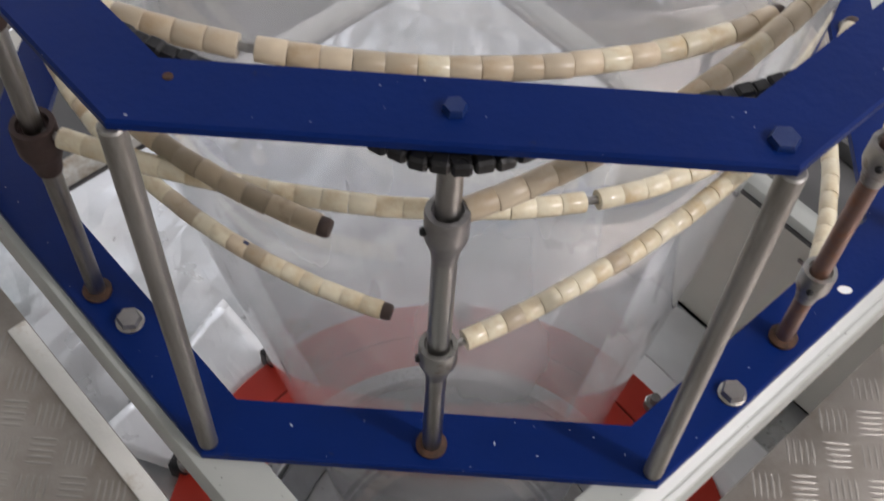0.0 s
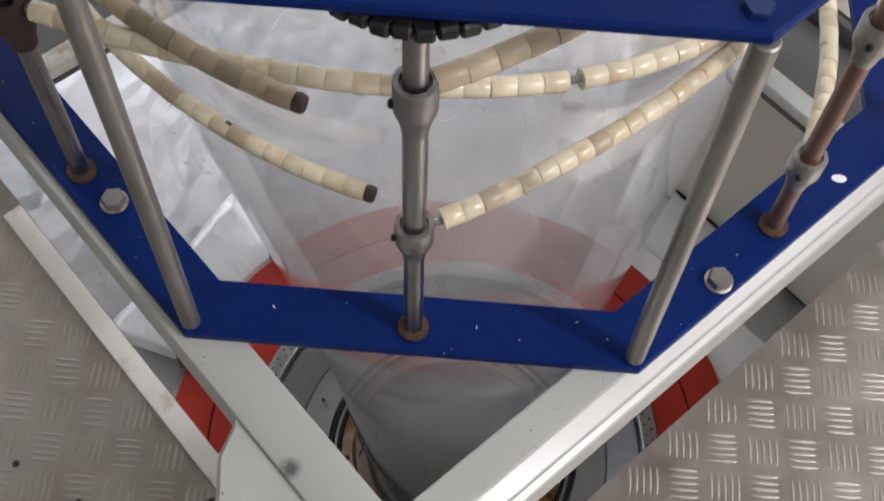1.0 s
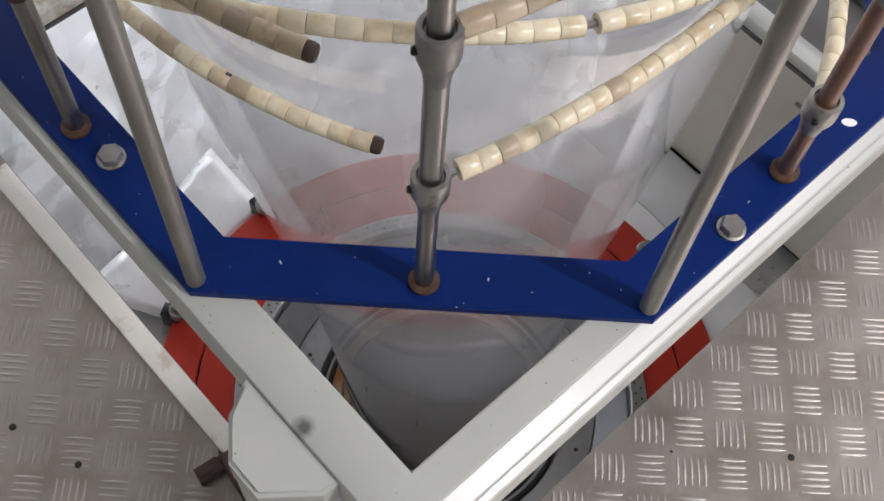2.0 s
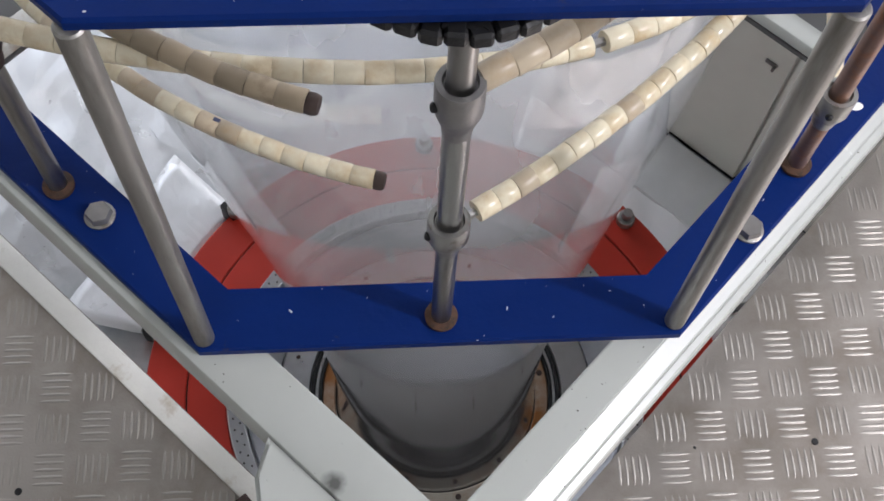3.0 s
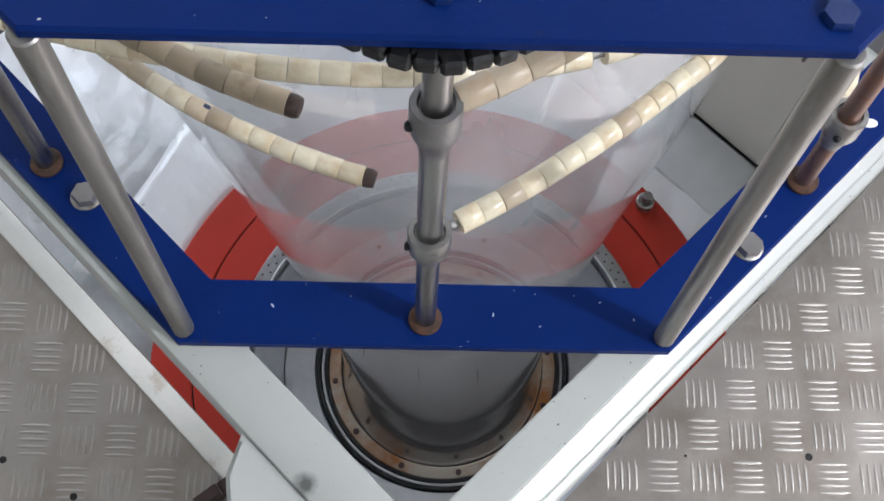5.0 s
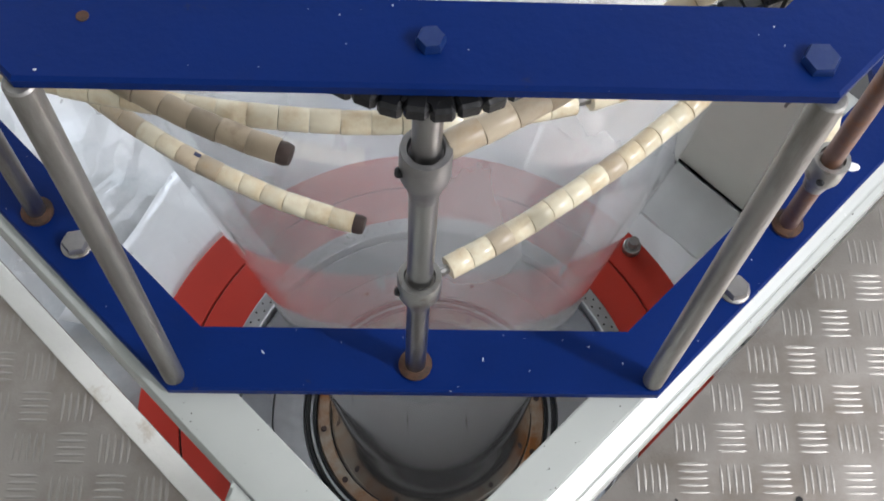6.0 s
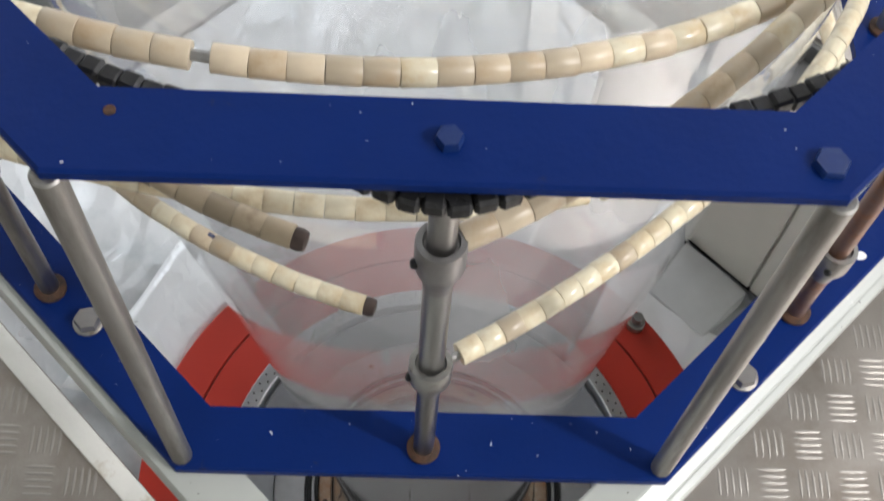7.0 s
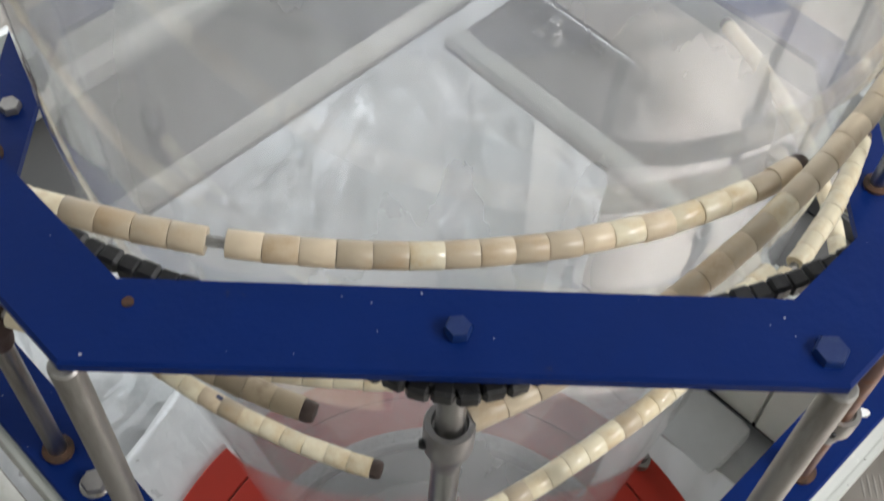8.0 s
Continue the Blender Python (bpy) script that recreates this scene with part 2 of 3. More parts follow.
def part(name, bm, mat, parent=None, label="", smooth=35, at=None):
    ob = new(name, mesh_of(bm, name, mat, smooth))
    if at is not None:
        ob.matrix_basis = at
    if parent is not None:
        ob.parent = parent
    if label:
        tagged(ob, label)
    return ob


def thing(name, label, category, group="", kind="", at=None):
    ob = new(name)
    ob.empty_display_size = 0.02
    if at is not None:
        ob.matrix_basis = at
    return tagged(ob, label, category, group, kind)


def box(x0, x1, y0, y1, z0, z1, bevel=0.0, seg=2):
    bm = bmesh.new()
    bmesh.ops.create_cube(bm, size=1)
    for v in bm.verts:
        v.co = Vector((x0 + (v.co.x + 0.5) * (x1 - x0), y0 + (v.co.y + 0.5) * (y1 - y0), z0 + (v.co.z + 0.5) * (z1 - z0)))
    if bevel:
        bmesh.ops.bevel(bm, geom=bm.edges[:], offset=bevel, segments=seg, affect="EDGES", profile=0.5)
    return bm


def lathe(profile, n=32, closed=True, squash=None):
    """Turns (r, z) pairs about z. closed: caps where the ends have a radius."""
    bm = bmesh.new()
    rings = []
    for r, z in profile:
        rings.append([bm.verts.new((r * math.cos(2 * math.pi * i / n), r * math.sin(2 * math.pi * i / n), z)) for i in range(n)])
    for a, b in zip(rings, rings[1:]):
        for i in range(n):
            bm.faces.new((a[i], a[(i + 1) % n], b[(i + 1) % n], b[i]))
    if closed == "ring":
        a, b = rings[-1], rings[0]
        for i in range(n):
            bm.faces.new((a[i], a[(i + 1) % n], b[(i + 1) % n], b[i]))
    elif closed:
        bm.faces.new(rings[0][::-1])
        bm.faces.new(rings[-1])
    return bm


def rod(r, z0, z1, n=24, c=0.001):
    return lathe([(r - c, z0), (r, z0 + c), (r, z1 - c), (r - c, z1)], n)


def prism(points, z0, z1, bevel=0.0):
    bm = bmesh.new()
    lo = [bm.verts.new((x, y, z0)) for x, y in points]
    hi = [bm.verts.new((x, y, z1)) for x, y in points]
    bm.faces.new(lo[::-1])
    bm.faces.new(hi)
    for i in range(len(points)):
        j = (i + 1) % len(points)
        bm.faces.new((lo[i], lo[j], hi[j], hi[i]))
    if bevel:
        bmesh.ops.bevel(bm, geom=[e for e in bm.edges if abs(e.verts[0].co.z - e.verts[1].co.z) < 1e-6], offset=bevel, segments=2, affect="EDGES")
    return bm


def sweep(curve, r, n=10):
    """A tube of radius r along a list of points."""
    bm = bmesh.new()
    rings = []
    for i, p in enumerate(curve):
        d = (curve[min(i + 1, len(curve) - 1)] - curve[max(i - 1, 0)]).normalized()
        a = d.cross(Vector((0, 0, 1))).normalized()
        b = a.cross(d)
        rings.append([bm.verts.new(p + r * (math.cos(2 * math.pi * k / n) * a + math.sin(2 * math.pi * k / n) * b)) for k in range(n)])
    for a, b in zip(rings, rings[1:]):
        for k in range(n):
            bm.faces.new((a[k], a[(k + 1) % n], b[(k + 1) % n], b[k]))
    bm.faces.new(rings[0][::-1])
    bm.faces.new(rings[-1])
    return bm


def hexagon(r, z0, z1, c=0.0012):
    bm = bmesh.new()
    levels = [(r, z0), (r, z1 - c), (r * 0.88, z1)]
    rings = [[bm.verts.new((q * math.cos(math.pi * i / 3), q * math.sin(math.pi * i / 3), z)) for i in range(6)] for q, z in levels]
    for a, b in zip(rings, rings[1:]):
        for i in range(6):
            bm.faces.new((a[i], a[(i + 1) % 6], b[(i + 1) % 6], b[i]))
    bm.faces.new(rings[0][::-1])
    bm.faces.new(rings[-1])
    return bm


def piece(name, me, parent, m, label=""):
    ob = new(name, me)
    ob.matrix_basis = m
    ob.parent = parent
    if label:
        tagged(ob, label)
    return ob


# ---- plan: axis of the cage, its octagons, the square frame and the floor ----
CX, CY = -0.003, -0.032
LOW, HIGH, FLOOR, BASE = 0.0, 0.347, -0.26, -1.1
APO = 0.386          # apothem of the octagons' outer edge
RX, RY = 0.040, -0.080   # axis of the air ring


def polar(deg, r, z=0.0):
    """Degrees from the side that faces -y, turning towards +x."""
    a = radians(deg)
    return Vector((CX + r * math.sin(a), CY - r * math.cos(a), z))


# ---- setting: unseen hall, closed round the scene for bounced light ----
def wall(name, x0, x1, y0, y1, z0, z1, mat):
    return tagged(part(name, box(x0, x1, y0, y1, z0, z1), mat, smooth=None), kind="structure")


wall("wall_north", -4, 4, 4.06, 4.15, -2.2, 2.75, PLASTER)
wall("wall_south", -4, 4, -4.15, -4.0, -2.2, 2.75, PLASTER)
wall("wall_east", 4.0, 4.15, -4.15, 4.15, -2.2, 2.75, PLASTER)
wall("wall_west", -4.15, -4.0, -4.15, 4.15, -2.2, 2.75, PLASTER)
wall("ground", -4.15, 4.15, -4.15, 4.15, -2.35, -2.2, CONCRETE)
wall("ceiling", -4.15, 4.15, -4.15, 4.15, 2.75, 2.9, PLASTER)

# unseen windows, added as a source for the fill from the north
for i, x in enumerate((-1.9, 1.9)):
    w = tagged(new("window_%d" % (i + 1)), "added tall window out of view, with white frame", "window", kind="structure")
    w.matrix_basis = pose(x, 4.02, 0.1)
    part("pane", box(-1.5, 1.5, 0.0, 0.01, -1.8, 1.8), SKYPANE, w, smooth=None)
    for fx in (-1.53, -0.5, 0.5, 1.53):
        part("frame_bar", box(fx - 0.03, fx + 0.03, -0.035, 0.035, -1.85, 1.85, 0.004), WHITE, w)

for p, turn, length, watts in FIXTURES:
    f = thing("unseen_ceiling_lamp", "unseen white fluorescent tube fixture hung below the ceiling", "lamp", "ceiling lamps", at=pose(*p, 0, 0, turn))
    part("housing", box(-length / 2 - 0.05, length / 2 + 0.05, -0.09, 0.09, 0.0, 0.05, 0.006), WHITE, f)
    part("stem", rod(0.01, 0.05, 2.75 - p[2], 12), WHITE, f)
    for y in (-0.04, 0.04):
        part("tube", sweep([Vector((-length / 2, y, -0.02)), Vector((length / 2, y, -0.02))], 0.013, 12), TUBE, f, "lit white tube")


# ---- platform of tread plate with a square opening turned by 45 degrees ----
# the opening's four edges, as distances from the cage's axis: front, back left, back right
OPEN, BACK_LEFT, BACK_RIGHT = 0.393, 0.565, 0.450
H = OPEN * math.sqrt(2)


def corner(right, back):
    """The plan point where two neighbouring diagonal edges meet, from their signed distances along (1, -1) and (1, 1)."""
    return (CX + (right + back) / math.sqrt(2), CY + (back - right) / math.sqrt(2))


def in_opening(x, y, margin=0.0):
    u, v = (x - CX - y + CY) / math.sqrt(2), (x - CX + y - CY) / math.sqrt(2)
    return -BACK_LEFT - margin < u < OPEN + margin and -OPEN - margin < v < BACK_RIGHT + margin


def platform_side(name, pts):
    ob = part(name, prism(pts, FLOOR - 0.006, FLOOR), TREAD, smooth=None)
    return tagged(ob, "aluminium five-bar tread plate, scuffed and dirty", "floor", kind="structure")


SOUTH, NORTH, EAST = -1.6, 0.86, 1.3
floor_right = platform_side("floor", [(CX + 0.001, SOUTH), (EAST, SOUTH), (EAST, NORTH), (CX + 0.001, NORTH), (CX + 0.001, CY + BACK_RIGHT * math.sqrt(2)), corner(OPEN, BACK_RIGHT), (CX + 0.001, CY - H)])
floor_left = platform_side("floor", [(CX - 0.001, SOUTH), (CX - 0.001, CY - H), corner(-BACK_LEFT, -OPEN), corner(-BACK_LEFT, BACK_RIGHT), (CX - 0.001, CY + BACK_RIGHT * math.sqrt(2)), (CX - 0.001, NORTH), (-EAST, NORTH), (-EAST, SOUTH)])
rivet = mesh_of(rod(0.0032, 0.0, 0.0012, 12, 0.0004), "rivet", BLACK, 35)
for ob, x, y in ((floor_right, 0.332, -0.426), (floor_left, -0.353, -0.44), (floor_left, -0.29, -0.47), (floor_right, 0.52, -0.33), (floor_right, 0.43, -0.60)):
    piece("rivet", rivet, ob, pose(x, y, FLOOR - 0.0003))

# legs that carry the platform
for x in (-1.2, 1.2):
    for y in (-1.5, 0.56):
        tagged(part("platform_leg", box(x - 0.04, x + 0.04, y - 0.04, y + 0.04, -2.2, FLOOR - 0.0065, 0.004), WHITE), "white steel leg under the tread plate platform", kind="structure")

# ---- square frame of white beams under the cage ----
support = thing("support_frame", "square frame of white painted steel channel carrying the blue cage", "frame", at=pose(CX, CY, 0))
PROFILE = [(0.3535, -0.0085), (0.3548, -0.008), (0.3790, -0.008), (0.3797, -0.0092), (0.3806, -0.0093), (0.3925, -0.0147), (0.3935, -0.0160),
           (0.3946, -0.0160), (0.3985, -0.0180), (0.3997, -0.0210), (0.3997, -0.052),
           (0.391, -0.052), (0.391, -0.024), (0.360, -0.015), (0.360, -0.052), (0.3535, -0.052)]


PLAIN = [(0.3545, -0.0085), (0.3558, -0.008), (0.3900, -0.008), (0.3922, -0.0090), (0.3932, -0.0112), (0.3932, -0.052),
         (0.387, -0.052), (0.387, -0.022), (0.360, -0.015), (0.360, -0.052), (0.3545, -0.052)]


def smudged(name, at, radius):
    """The white paint with one dark greasy smudge."""
    m = WHITE.copy()
    m.name = name
    n, ln = m.node_tree.nodes, m.node_tree.links
    b = n["Principled BSDF"]
    tc, mp, ns, gr = n.new("ShaderNodeTexCoord"), n.new("ShaderNodeMapping"), n.new("ShaderNodeTexNoise"), n.new("ShaderNodeTexGradient")
    gr.gradient_type = "SPHERICAL"
    mp.inputs["Location"].default_value = [-v / radius for v in at]
    mp.inputs["Scale"].default_value = (1 / radius, 1 / radius, 1 / radius)
    ln.new(tc.outputs["Object"], mp.inputs["Vector"])
    ln.new(mp.outputs[0], gr.inputs["Vector"])
    ns.inputs["Scale"].default_value, ns.inputs["Detail"].default_value = 90, 6
    ln.new(tc.outputs["Object"], ns.inputs["Vector"])
    mul = n.new("ShaderNodeMath")
    mul.operation = "MULTIPLY"
    ln.new(gr.outputs["Fac"], mul.inputs[0])
    ln.new(ns.outputs["Fac"], mul.inputs[1])
    mr = n.new("ShaderNodeMapRange")
    mr.inputs["From Min"].default_value, mr.inputs["From Max"].default_value, mr.inputs["To Max"].default_value = 0.12, 0.42, 0.85
    ln.new(mul.outputs[0], mr.inputs["Value"])
    mx = n.new("ShaderNodeMix")
    mx.data_type = "RGBA"
    mx.inputs["B"].default_value = (0.07, 0.07, 0.065, 1)
    ln.new(b.inputs["Base Color"].links[0].from_socket, mx.inputs["A"])
    ln.new(mr.outputs["Result"], mx.inputs["Factor"])
    ln.new(mx.outputs["Result"], b.inputs["Base Color"])
    return m


SMUDGED = smudged("smudged_white_paint", (0.2845, -0.3875, -0.008), 0.0125)


def beam_mesh(profile):
    bm = bmesh.new()
    ends = []
    for e in (-1, 1):
        ends.append([bm.verts.new((e * d, -d, z)) for d, z in profile])
    k = len(profile)
    for i in range(k):
        j = (i + 1) % k
        bm.faces.new((ends[0][i], ends[0][j], ends[1][j], ends[1][i]))
    bm.faces.new(ends[0])
    bm.faces.new(ends[1][::-1])
    return bm


for turn in (45, 135, 225, 315):
    part("beam", beam_mesh(PLAIN if turn == 315 else PROFILE), SMUDGED if turn == 315 else WHITE, support, at=pose(0, 0, 0, 0, 0, turn), smooth=12 if turn != 315 else 40)
for turn in (90, -90):
    # short posts at the side corners carry the frame
    part("post", box(-0.02, 0.02, -0.545, -0.505, FLOOR - 0.034, -0.053, 0.003), WHITE, support, at=pose(0, 0, 0, 0, 0, turn))
# welded bracket outside the front-left beam, in that beam's own turn
part("bracket", prism([(0.231, -0.3937), (0.2447, -0.419), (0.270, -0.4385), (0.300, -0.4385), (0.327, -0.406), (0.327, -0.3937)], -0.046, -0.0095, 0.003), WHITE, support, "welded white steel bracket", at=pose(0, 0, 0, 0, 0, -45))
part("bracket_leg", box(0.262, 0.30, -0.436, -0.400, FLOOR, -0.047, 0.003), WHITE, support, at=pose(0, 0, 0, 0, 0, -45))

# wide channels along the back edges of the opening: a web coloured dark for shade between two white flanges
for turn, d0, d1, reach in ((-135, 0.335, BACK_LEFT, (-0.44, 0.385)), (135, 0.318, BACK_RIGHT, (-0.385, 0.30))):
    ch = tagged(part("trim", box(reach[0], reach[1], -d1, -d0, FLOOR - 0.040, FLOOR - 0.034), SHADEWEB, at=pose(CX, CY, 0, 0, 0, turn)), "steel channel along the platform edge, grey for shade", kind="structure")
    # left flanges take the paler white to paint in their bright sheen
    part("flange", box(reach[0], reach[1], -d0 - 0.026, -d0, FLOOR - 0.0335, FLOOR - 0.016, 0.003), STRIP if turn < 0 else WHITE, ch, "white flange")
    part("flange", box(reach[0], reach[1], -d1, -d1 + (0.035 if turn < 0 else 0.008), FLOOR - 0.0335, FLOOR - 0.0065, 0.003), STRIP if turn < 0 else SHADEWEB, ch, "white flange" if turn < 0 else "")
# clamp that joins the back-right channel to its neighbour
joint = thing("channel_clamp", "small galvanised clamp with bolt on the grey channel", "clamp", at=pose(CX, CY, FLOOR - 0.0335, 0, 0, 135))
part("plate", box(0.195, 0.235, -0.448, -0.412, 0.0, 0.008, 0.002), ZINC, joint)
part("bolt", rod(0.008, 0.008, 0.030, 16), ZINC, joint, at=pose(0.215, -0.430, 0))
part("nut", hexagon(0.014, 0.008, 0.018), ZINC, joint, at=pose(0.215, -0.430, 0))
# white painted angle along the left edges of the opening
tagged(part("trim", box(-0.19, 0.30, -0.4145, -0.3945, FLOOR + 0.001, FLOOR + 0.005, 0.0015), STRIP, at=pose(CX, CY, 0, 0, 0, -45)), "worn white painted steel angle along the platform edge", kind="structure")


angle = thing("angle_bracket", "short rusty steel angle lying on the tread plate", "bracket", at=pose(-0.168, -0.480, FLOOR, 0, 0, -52))
part("foot", prism([(-0.018, 0.010), (-0.018, 0.022), (0.055, 0.022), (0.055, 0.010)], 0.0, 0.014, 0.002), DARKRUST, angle)
part("upright", prism([(-0.018, -0.012), (-0.018, 0.0095), (-0.006, 0.0095), (-0.006, -0.012)], 0.0, 0.018, 0.002), DARKRUST, angle)

# ---- the blue cage ----
cage = thing("bubble_cage", "blue octagonal steel guide cage standing on white frame", "guide cage", at=pose(CX, CY, 0))


def octagon(outer, inner, z0, z1):
    bm = bmesh.new()
    k = 1 / math.cos(math.pi / 8)
    rows = []
    for r, z in ((outer, z0), (outer, z1 - 0.0016), (outer - 0.0016, z1), (inner, z1), (inner, z0)):
        rows.append([bm.verts.new((r * k * math.sin(math.pi / 8 + i * math.pi / 4), -r * k * math.cos(math.pi / 8 + i * math.pi / 4), z)) for i in range(8)])
    for a, b in zip(rows, rows[1:] + rows[:1]):
        for i in range(8):
            bm.faces.new((a[i], a[(i + 1) % 8], b[(i + 1) % 8], b[i]))
    return bm


part("lower_ring", octagon(APO, APO - 0.0435, -0.008, LOW), BLUE, cage, "flat blue octagonal steel ring", smooth=None)
part("upper_ring", octagon(APO - 0.006, APO - 0.0465, HIGH - 0.006, HIGH), BLUE, cage, "flat blue octagonal steel ring", smooth=None)
post_mesh = mesh_of(rod(0.0069, 0.0, HIGH - 0.006), "corner_rod", DULLSTEEL, 35)
bolt_mesh = mesh_of(hexagon(0.0094, 0.0, 0.0075, 0.0022), "bolt_head", DARKSTEEL, 30)
flange_mesh = mesh_of(lathe([(0.004, 0.0), (0.0107, 0.0), (0.0107, 0.0012), (0.0092, 0.0022), (0.004, 0.0022)], 24), "flange", ZINC, 40)
cap_mesh = mesh_of(hexagon(0.0078, 0.0, 0.0036, 0.0022), "blue_bolt", BOLTBLUE, 50)
small_cap_mesh = mesh_of(hexagon(0.0060, 0.0, 0.0048, 0.0020), "small_blue_bolt", BOLTBLUE, 50)


for i in range(8):
    a = 22.5 + 45 * i
    p = polar(a, 0.408) - Vector((CX, CY, 0))
    piece("corner_rod", post_mesh, cage, pose(p.x, p.y, 0), "round steel rod")
    p = polar(a, 0.395) - Vector((CX, CY, 0))
    if i != 7:
        piece("bolt", cap_mesh, cage, pose(p.x, p.y, HIGH, 0, 0, 17 * i), "blue painted bolt head")
for sx, sy in ((-0.2335, -0.3165), (0.2145, -0.343)):
    b = piece("bolt", bolt_mesh, cage, pose(sx - CX, sy - CY, LOW, 0, 0, 12), "galvanised hexagon bolt head")
    piece("washer", flange_mesh, b, pose(0, 0, 0))
for a in (-98, 102, 180):
    p = polar(a, 0.366) - Vector((CX, CY, 0))
    piece("bolt", bolt_mesh, cage, pose(p.x, p.y, LOW, 0, 0, a), "galvanised hexagon bolt head")


spot_mesh = mesh_of(rod(0.0046, 0.0, 0.0008, 16, 0.0002), "paint_patch", WRAP, None)
piece("paint_patch", spot_mesh, cage, pose(0.311 - CX, -0.245 - CY, LOW) @ Matrix.Diagonal((1.3, 0.8, 1, 1)), "bare white patch")

# chips in the paint of the lower ring, and a rusty bolt hole in the upper one
chip_mesh = mesh_of(box(-0.0015, 0.0015, -0.0004, 0.0004, 0.0, 0.0004, 0.0001, 1), "paint_chip", WRAP, None)
for x, y, turn, size in ((-0.1, -0.36, -50, 1.0), (0.0445, -0.3635, 80, 0.8), (0.075, -0.371, 20, 0.5), (-0.049, -0.3525, 60, 0.4), (0.115, -0.3535, 35, 0.5), (0.137, -0.365, 100, 0.45), (0.232, -0.288, 50, 0.6), (0.262, -0.262, 120, 0.5)):
    piece("paint_chip", chip_mesh, cage, pose(x, y, LOW, 0, 0, turn) @ Matrix.Diagonal((size, size, 1, 1)), "small bare chip in the blue paint")
hole_mesh = mesh_of(rod(0.0026, 0.0, 0.0006, 14, 0.0002), "rust_spot", RUST, None)
piece("rust_spot", hole_mesh, cage, pose(-0.134, -0.351, HIGH), "small rusty spot")

# ---- pins with collars, sprockets and beaded guide arms ----
def collar_mesh(r, h, mat):
    bm = lathe([(r * 0.60, -h * 1.25), (r * 0.64, -h * 1.1), (r * 0.70, -h * 0.75), (r * 0.96, -h * 0.22), (r, -h * 0.1), (r, h * 0.92), (r * 0.96, h), (r * 0.72, h), (r * 0.66, h * 0.82), (r * 0.52, h * 0.80)], 28)
    return mesh_of(bm, "collar", mat, 28)


COLLAR = collar_mesh(0.0122, 0.016, ZINC)
COLLAR_OLD = collar_mesh(0.0145, 0.020, DARKRUST)
COLLAR_BIG = collar_mesh(0.0120, 0.019, DARKSTEEL)
SCREW = mesh_of(rod(0.0026, 0.0, 0.004, 12), "screw", BLACK, 35)
WASHER = mesh_of(lathe([(0.0066, 0.0), (0.0108, 0.0), (0.0111, 0.003), (0.0094, 0.0045), (0.0066, 0.005)], 24, "ring"), "washer", RUST, 50)


def sprocket_bm():
    bm = bmesh.new()
    n = 15
    pts = []
    for i in range(n):
        for f, r in ((0.0, 0.0130), (0.28, 0.0135), (0.45, 0.0165), (0.62, 0.0165), (0.8, 0.0135)):
            a = 2 * math.pi * (i + f) / n
            pts.append((r * math.cos(a), r * math.sin(a)))
    return prism(pts, -0.004, 0.004)


SPROCKET = mesh_of(sprocket_bm(), "sprocket", BLACK, None)


def chain_link_mesh():
    bm = box(-0.0050, 0.0050, -0.0046, 0.0046, -0.0045, 0.0045, 0.0016, 1)
    return mesh_of(bm, "chain_link", BLACK, 30)


LINK = chain_link_mesh()
BEAD_MESHES = {}


def bead_mesh(r, length, mat):
    key = (r, length, mat.name)
    if key not in BEAD_MESHES:
        h = length / 2 - 0.00008
        BEAD_MESHES[key] = mesh_of(lathe([(r * 0.35, -h), (r * 0.965, -h), (r, -h + 0.0004), (r, h - 0.0004), (r * 0.965, h), (r * 0.35, h)], 18), "bead", mat, 50)
    return BEAD_MESHES[key]


def arm_curve(start, span, r_end, k, z0, z1, q, n=160):
    out = []
    for i in range(n + 1):
        s = i / n
        r = r_end + (0.368 - r_end) * (1 - s) ** k + q * 4 * s * (1 - s)
        out.append(polar(start + span * s, r, z0 + (z1 - z0) * s))
    return out


